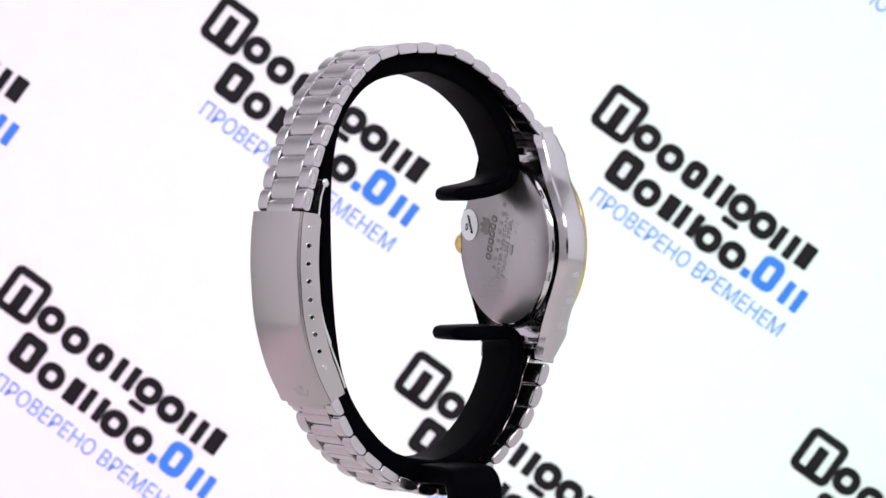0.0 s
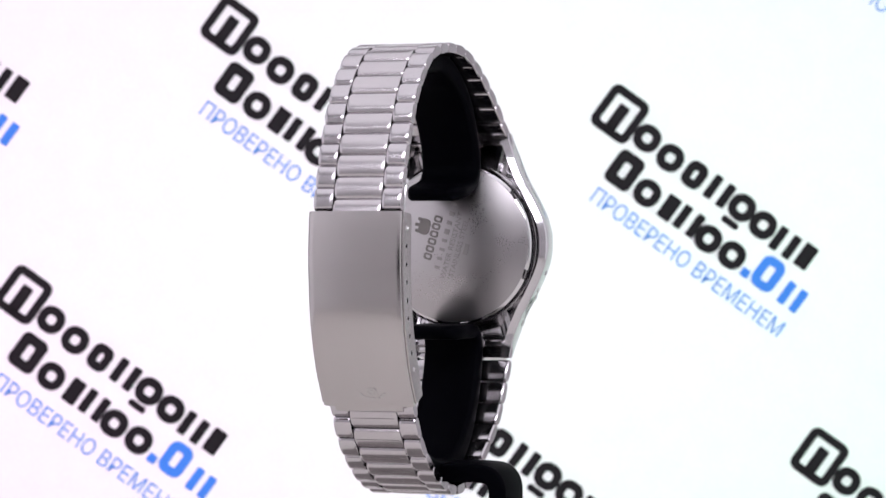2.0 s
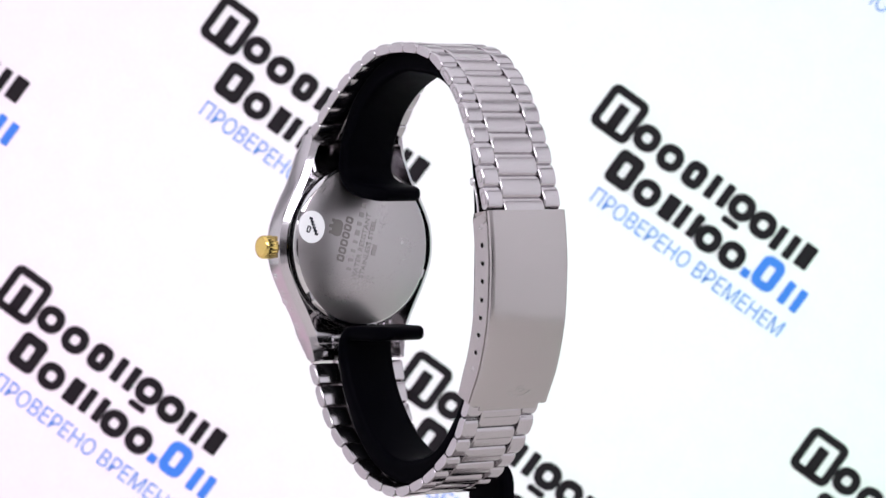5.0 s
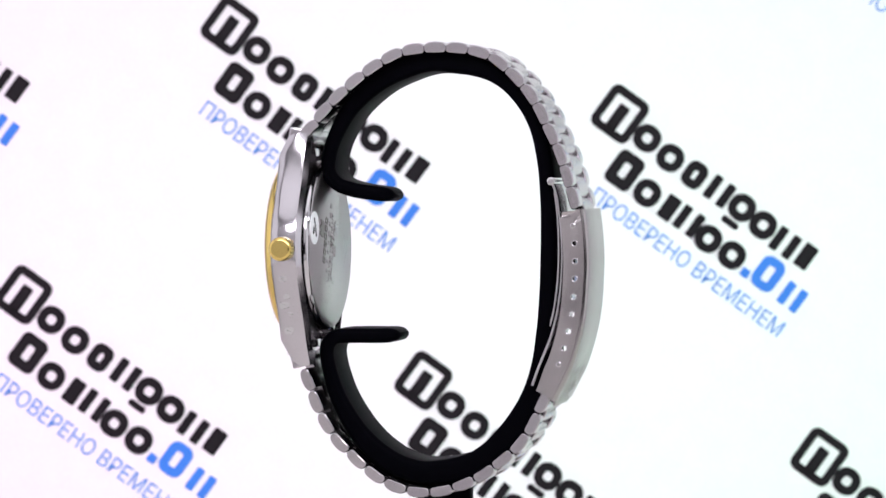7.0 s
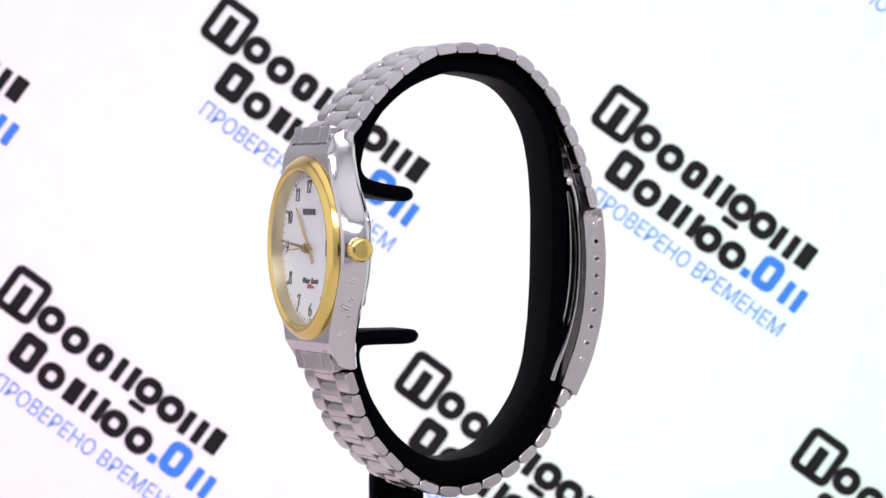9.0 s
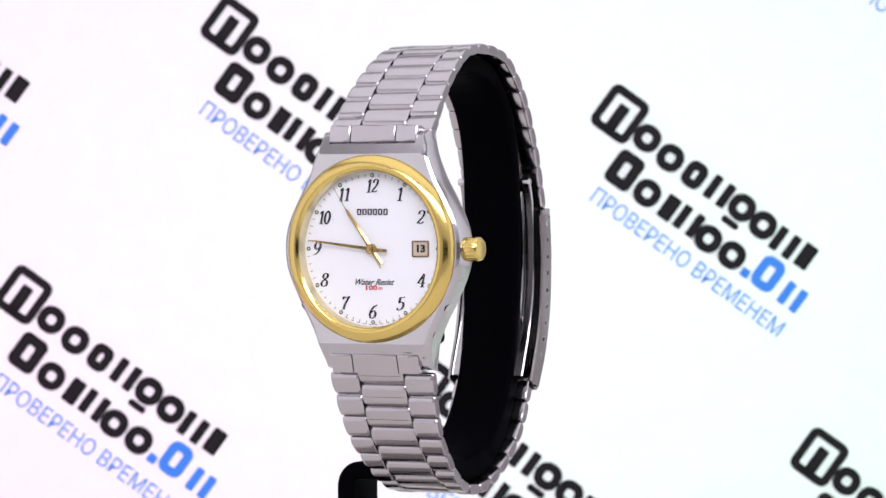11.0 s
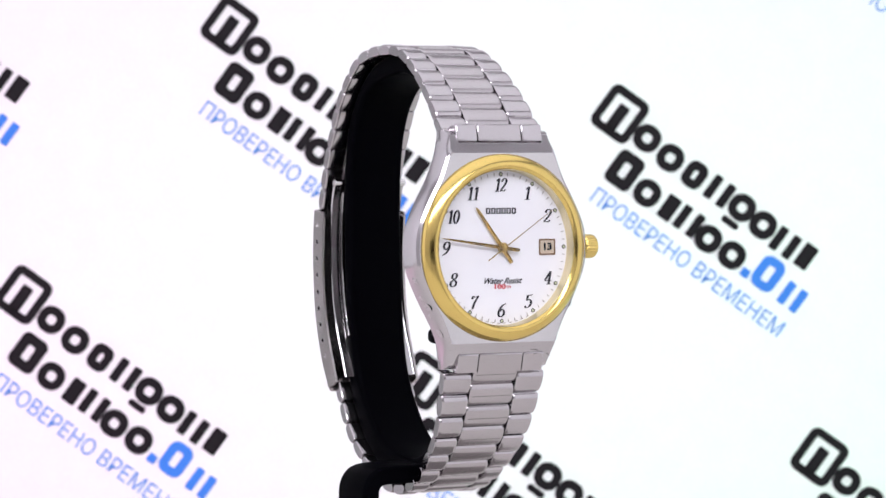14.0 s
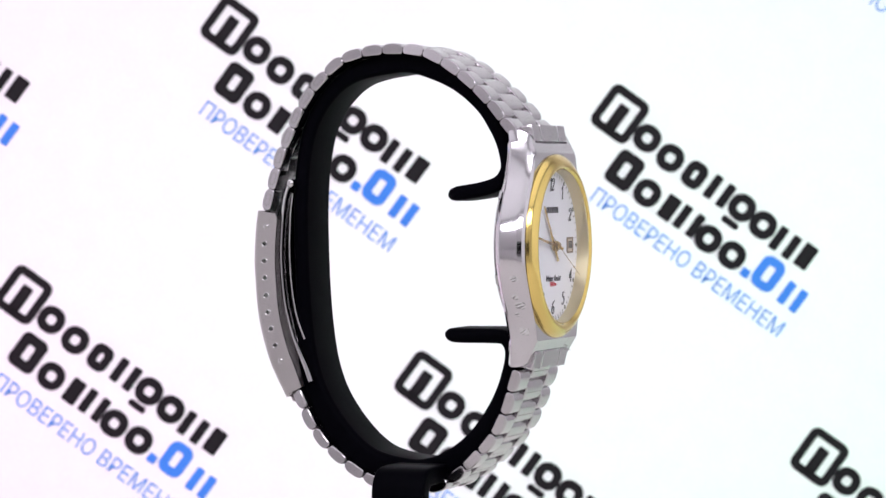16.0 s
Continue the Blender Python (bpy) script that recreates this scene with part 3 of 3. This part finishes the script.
def bracelet(points, count, wide_at):
    """One half of the bracelet: three links abreast, the middle ones half a step ahead."""
    places = spline([(0, y + 3, z) for y, z in points], 2 * count + 1)
    outward = 1 if points[0][1] > 0 else -1
    for i, (p, t) in enumerate(places):
        f = i / (2 * count)
        nrm = Vector((0, -t.z, t.y)) * (1 if Vector((0, -t.z, t.y)).dot(Vector((0, p.y, p.z * 1.0))) > 0 else -1)
        x = side_shift(p.y)
        m = Matrix((Vector((1, 0, 0)), t, nrm)).transposed().to_4x4()
        m.translation = (x, p.y, p.z)
        m = m @ Matrix.Translation((0, 0, 2.2))
        step = 41.5
        if i % 2 == 0:
            bm = link_mesh(87, step - 0.2, 17.5, 2.9)
            bm.transform(m)
            link = wpart("centre_link", bm, CENTRE, None, "", 22)
            if outward < 0:
                # the folded strip's seam shows across the middle
                seam = slab(-39, 39, 1.5, 2.5, 8.3, 8.9, 0.2)
                seam.transform(m)
                wpart("seam", seam, ENGRAVED, link)
        else:
            w = (wide_at(f) - 89) / 2
            for s in (-1, 1):
                bm = link_mesh(w, step - 0.7, 19.5, 3.0)
                # the outer face leans in as the band narrows
                lean = (wide_at(f + 0.01) - wide_at(f - 0.01)) / 2 / (0.02 * count * step)
                for v in bm.verts:
                    v.co.x += s * lean * v.co.y * (0.5 + s * v.co.x / w)
                bm.transform(m @ Matrix.Translation((s * (44.7 + w / 2), 0, 0)))
                link = wpart("outer_link", bm, OUTER, None, "", 22)
                if outward > 0 and f > 0.62:
                    slot = flat_shape(round_rect(22, 9.6, 4.7), -0.4, 0.4, round_rect(20.4, 8.0, 3.9))
                    slot.transform(Matrix.Translation((0, 0, -BASE)) @ m @ Matrix.Translation((s * (44.7 + w), 0, 0)) @ Matrix.Rotation(radians(90 * s), 4, "Z"))
                    part("pin_slot", slot, FAINTETCH, link)


def band():
    upper = [(-201, 197), (-184, 214), (-158, 246), (-129, 275.5), (-97.5, 302), (-63.5, 325), (-26, 343), (15, 349.5), (53, 350), (97, 345), (136, 331),
             (169, 304), (196, 274), (217, 241), (235, 203), (251, 168), (264, 127), (274, 92), (280, 70)]
    lower = [(-201, -207), (-192, -228), (-180, -264), (-165, -298), (-143.5, -331), (-115, -360), (-85, -387), (-49, -409), (-10, -420), (31, -420),
             (71, -409), (110, -391), (142, -368), (172, -342), (198, -307), (217, -267), (228, -245)]
    bracelet(upper, 18, lambda f: 160 + 40 * max(0, 1 - f * 2.6) - 2 * f)
    bracelet(lower, 15, lambda f: 152 + 48 * max(0, 1 - f * 2.2))
    # end pieces between the lugs
    for s, z in ((1, 193), (-1, -190)):
        for w, x, m in ((41, -64.5, OUTER), (86.5, 0, CENTRE), (41, 64.5, OUTER)):
            low, high = (-13, 17) if s > 0 else (-21, 13)
            bm = slab(-w / 2, w / 2, -226, -202, low, high, 3.0)
            bm.transform(Matrix.Translation((WX + x, 0, z + WZ)) @ Matrix.Translation((0, -214, 0)) @ Matrix.Rotation(radians(-10 if s > 0 else 14), 4, "X") @ Matrix.Translation((0, 214, 0)))
            wpart("end_link", bm, m, None, "", 15)
        bm = slab(-84, 84, -203, -192, -9, 5, 2)
        bm.transform(Matrix.Translation((WX, 0, z + WZ)))
        wpart("spring_bar", bm, DARKSTEEL)


def clasp():
    line = spline([(0, 300, 70), (0, 304, 40), (0, 307, -5), (0, 306.5, -45), (0, 299.5, -122), (0, 278.5, -199), (0, 247, -263)], 41)
    cx = 14.0
    # the cover: a shallow channel with rounded shoulders
    bm = bmesh.new()
    sec_out = [(-84, -16), (-84, -7), (-82.5, -3), (-79, -0.8), (-74, 0), (0, 0.6), (74, 0), (79, -0.8), (82.5, -3), (84, -7), (84, -16)]
    sec_in = [(80, -16), (80, -7), (74, -5), (0, -4.6), (-74, -5), (-80, -7), (-80, -16)]
    sec = sec_out + sec_in
    rings = []
    for p, t in line:
        nrm = Vector((0, -t.z, t.y))
        nrm = nrm if nrm.y > 0 else -nrm
        rings.append([(cx + a, p.y + nrm.y * b, p.z + nrm.z * b) for a, b in sec])
    loops(bm, rings)
    cover = wpart("clasp_cover", bm, CLASP, None, "brushed steel folding clasp cover", 30)
    # its drilled flanges
    for s in (-1, 1):
        bm = bmesh.new()
        cells = 9
        fine = spline([tuple(p) for p, _ in line], 2 * cells * 8 + 1)

        def put(u, v):
            k = min(max(u, 0), 1) * (len(fine) - 1)
            i = min(int(k), len(fine) - 2)
            p = fine[i][0].lerp(fine[i + 1][0], k - i)
            t = fine[i][1]
            nrm = Vector((0, -t.z, t.y))
            nrm = nrm if nrm.y > 0 else -nrm
            return (cx + s * 84.2, p.y + nrm.y * v, p.z + nrm.z * v)

        start, size = 0.03, 0.0925
        for c in range(cells):
            mid = start + (c + 0.5) * size
            drilled = 0 < c < cells - 1
            n = 16
            outer, inner = [], []
            for k in range(n):
                a = 2 * math.pi * k / n
                ca, sa = math.cos(a), math.sin(a)
                q = max(abs(ca), abs(sa))
                outer.append(put(mid + ca / q * size / 2, -25.5 + sa / q * 18.0))
                inner.append(put(mid + ca * 4.3 / 345, -23 + sa * 4.3))
            vo, vi = [bm.verts.new(p) for p in outer], [bm.verts.new(p) for p in inner]
            for k in range(n):
                j = (k + 1) % n
                bm.faces.new((vo[k], vo[j], vi[j], vi[k]))
            if not drilled:
                bm.faces.new(vi)
        # plain ends
        for a0, a1 in ((0.0, start), (start + cells * size, 0.992)):
            vs = [bm.verts.new(put(a, b)) for a, b in ((a0, -7.5), (a1, -7.5), (a1, -43.5 if a0 == 0 else -38), (a0, -38 if a0 == 0 else -43.5))]
            bm.faces.new(vs)
        bmesh.ops.remove_doubles(bm, verts=bm.verts, dist=0.05)
        flange = wpart("clasp_flange", bm, CLASP, None, "drilled side of the folding clasp", 0)
        mod = flange.modifiers.new("thickness", "SOLIDIFY")
        mod.thickness, mod.offset = 4.5 * U, 0
        for c in range(1, cells - 1):
            x, y, z = put(start + (c + 0.5) * size, -23)
            rim = lathe([(4.2, 1.0), (4.3, -2.4), (4.9, -2.7), (5.5, -2.3)], 18, 0, 0)
            rim.transform(Matrix.Translation((x, y, z)) @ Matrix.Rotation(radians(90 * s), 4, "Z"))
            wpart("eyelet", rim, POLISHED, flange)
        for c in (0, cells - 1):
            x, y, z = put(start + (c + 0.5) * size, -23)
            bm = lathe([(4.6, 2), (4.6, -2.4), (3.4, -3), (2.6, -2.0), (0.2, -2.0)], 16, 0, 0, (True, True))
            bm.transform(Matrix.Translation((x, y, z)) @ Matrix.Rotation(radians(90 * s), 4, "Z"))
            wpart("rivet", bm, POLISHED, flange)
    # tongue at the lower end of the cover
    p, t = line[-1]
    bm = slab(-62, 62, -2.2, 2.2, -9, 3, 1.5)
    bm.transform(Matrix.Translation((cx, p.y - 3.5, p.z)) @ Matrix.Rotation(radians(-28), 4, "X"))
    wpart("clasp_lip", bm, CLASP, cover)
    # faint stamped crest near the lower end
    stamps = [(flat_shape(round_rect(19, 14, 6), -0.4, 0.3, round_rect(14, 9, 4)), 12, -236), (flat_shape(round_rect(8, 5, 2), -0.4, 0.3), 12, -236)]
    for k in range(7):
        a = radians(195 + 25 * k)
        stamps.append((flat_shape(round_rect(7, 5, 2.2), -0.4, 0.3), 12 + 22 * math.cos(a), -238 + 11 * math.sin(a)))
    for bm, along, z in stamps:
        q, tq = min(((p.lerp(p2, f / 8), t) for (p, t), (p2, _) in zip(line, line[1:]) for f in range(8)), key=lambda e: abs(e[0].z - z))
        lean = math.atan2(tq.y, -tq.z)
        bm.transform(Matrix.Translation((cx, q.y + 0.62, q.z)) @ Matrix.Rotation(lean, 4, "X") @ Matrix.Rotation(radians(180), 4, "Z") @ Matrix.Translation((along, 0, 0)))
        wpart("stamp", bm, PALEETCH, cover)
    # the inner folding blades
    for pts, half, name in (([(240, 120), (250, 92), (257, 40), (259, -20), (253, -90), (238, -150), (216, -205), (205, -235)], 70, "outer_blade"),
                            ([(243, 100), (248, 60), (250, 0), (247, -60), (238, -115), (222, -160)], 52, "inner_blade")):
        bm = bmesh.new()
        rings = []
        for p, t in spline([(0, y, z) for y, z in pts], 25):
            nrm = Vector((0, -t.z, t.y))
            nrm = nrm if nrm.y > 0 else -nrm
            rings.append([(cx + a, p.y + nrm.y * b, p.z + nrm.z * b) for a, b in
                          ((-half, -2), (-half + 4, -3.2), (half - 4, -3.2), (half, -2), (half, 2), (half - 4, 3), (-half + 4, 3), (-half, 2))])
        loops(bm, rings)
        blade = wpart(name, bm, DARKSTEEL, None, "thin polished folding blade")
        for s in (-1, 1):
            bm = bmesh.new()
            rings = []
            for p, t in spline([(0, y, z) for y, z in pts], 25):
                nrm = Vector((0, -t.z, t.y))
                rings.append([(cx + s * (half + 0.6) + 1.9 * math.cos(k * math.pi / 4), p.y + nrm.y * 2.6 * math.sin(k * math.pi / 4),
                               p.z + nrm.z * 2.6 * math.sin(k * math.pi / 4)) for k in range(8)])
            loops(bm, rings)
            wpart("blade_edge", bm, POLISHED, blade)
    bm = bmesh.new()
    n = 20
    rings = []
    for x, k in ((-74, 0.6), (-72, 1), (72, 1), (74, 0.6)):
        rings.append([(cx + x, 240 + 7 * k * math.cos(2 * math.pi * i / n), 118 + 7 * k * math.sin(2 * math.pi * i / n)) for i in range(n)])
    loops(bm, rings)
    wpart("hinge_pin", bm, POLISHED)


caseback_marks(case())
bezel()
dial()
pointers()
crown()
band()
clasp()

# ---- the stand ----
stand = tagged(new("watch_stand"), "black plastic C-shaped watch holder on a bent flat post", "watch stand")
stand.location = (0, 0, GROUND)


def spart(name, bm, label="", mat=None):
    bm.transform(Matrix.Translation((0, 0, -GROUND / U)))
    return part(name, bm, mat or RUBBER, stand, label, 50)


def holder():
    pts = [(-50, 95), (-80, 99), (-118, 105), (-150, 116), (-166, 138), (-164, 168), (-150, 208), (-120, 256), (-66, 301), (1, 328), (54, 329), (126, 309),
           (176, 268), (207, 215), (221, 154), (226, 94), (227, 41), (225, -46), (221, -133), (213, -206), (190, -272), (146, -335), (95, -375),
           (37, -389), (-14, -388), (-66, -367), (-113, -324), (-150, -265), (-168, -211), (-172, -174), (-158, -154), (-129, -151), (-80, -151), (-42, -150)]
    rings = []
    line = spline([(0, y + 3, z) for y, z in pts], 300)
    last = len(line) - 1
    for i, (p, t) in enumerate(line):
        edge = min(i, last - i)
        end = math.sqrt(1 - (1 - min(edge + 0.15, 4) / 4) ** 2)
        wide = math.sqrt(1 - (1 - min(edge + 0.3, 9) / 9) ** 2)
        swell = min(1, max(0, (edge - 28) / 32))
        thin = 6.5 * min(1, max(0, (p.y - 60) / 100)) * min(1, max(0, (p.z + 330) / 200))
        low = 3.0 * min(1, max(0, (-60 - p.z) / 120)) * min(1, max(0, p.y / 80))
        th = (13 + swell * (7.0 - thin + low)) * (0.08 + 0.92 * end)
        wd = 54.5 * (0.45 + 0.55 * wide)
        nrm = Vector((0, -t.z, t.y))
        rings.append([(side_shift(p.y) + a, p.y + nrm.y * b, p.z + nrm.z * b) for a, b in round_rect(2 * wd, 2 * th, min(th * 0.75, 10), 4)])
    bm = bmesh.new()
    loops(bm, rings)
    spart("cuff", bm, "curled C-shaped black cuff")
    # the bent flat post
    path = [(0, -392), (-60, -392), (-105, -392), (-130, -397), (-142, -415), (-143, -440), (-143, -700), (-143, GROUND / U)]
    fine = spline([(x, 0, z) for x, z in path[:6]], 40)
    fine += [(Vector((-143, 0, z)), Vector((0, 0, -1))) for z in (-500, -700, GROUND / U)]
    rings = []
    for p, t in fine:
        nrm = Vector((-t.z, 0, t.x))
        rings.append([(p.x + nrm.x * b, -3 + a, p.z + nrm.z * b) for a, b in round_rect(98, 32, 6, 4)])
    bm = bmesh.new()
    loops(bm, rings)
    spart("post", bm, "bent flat black post")
    g = GROUND / U
    rings = [[(r * math.cos(k * math.pi / 32), r * math.sin(k * math.pi / 32), g + h) for k in range(64)] for r, h in
             ((424, 0.0), (430, 4.0), (430, 42.0), (424, 48.0), (414, 50.0))]
    bm = bmesh.new()
    loops(bm, rings)
    spart("base_plate", bm, "round grey turning base plate", BASEGREY)


holder()


# ---- what moves: the stand turns with the watch, the needles run ----
def motions():
    speed = [(0, -237.7), (1, -219.0), (2, -200.9), (3, -181.3), (4, -162.2), (6.5, -112.5), (7.5, -93.8), (8.5, -75.7), (9, -66.2), (11.5, -18.1),
             (12.5, 0.1), (13.5, 20.1), (14.5, 39.3), (15.5, 58.6), (16, 68.6)]
    walk(watch, [(t, pose(0, 0, BASE * U, 0, 0, a)) for t, a in speed])
    walk(stand, [(t, pose(0, 0, GROUND, 0, 0, a)) for t, a in speed])
    x, z = WX * U, (WZ - BASE) * U
    walk(NEEDLES["second_pointer"], [(t, pose(x, 0, z, 0, 11.4 + 30 * (t - 12.5), 0)) for t in range(0, 17)])
    walk(NEEDLES["minute_pointer"], [(t, pose(x, 0, z, 0, 277.6 + 0.5 * (t - 12.5), 0)) for t in (0, 8, 16)])
    walk(NEEDLES["hour_pointer"], [(t, pose(x, 0, z, 0, -36.5 + 0.042 * (t - 12.5), 0)) for t in (0, 8, 16)])


motions()
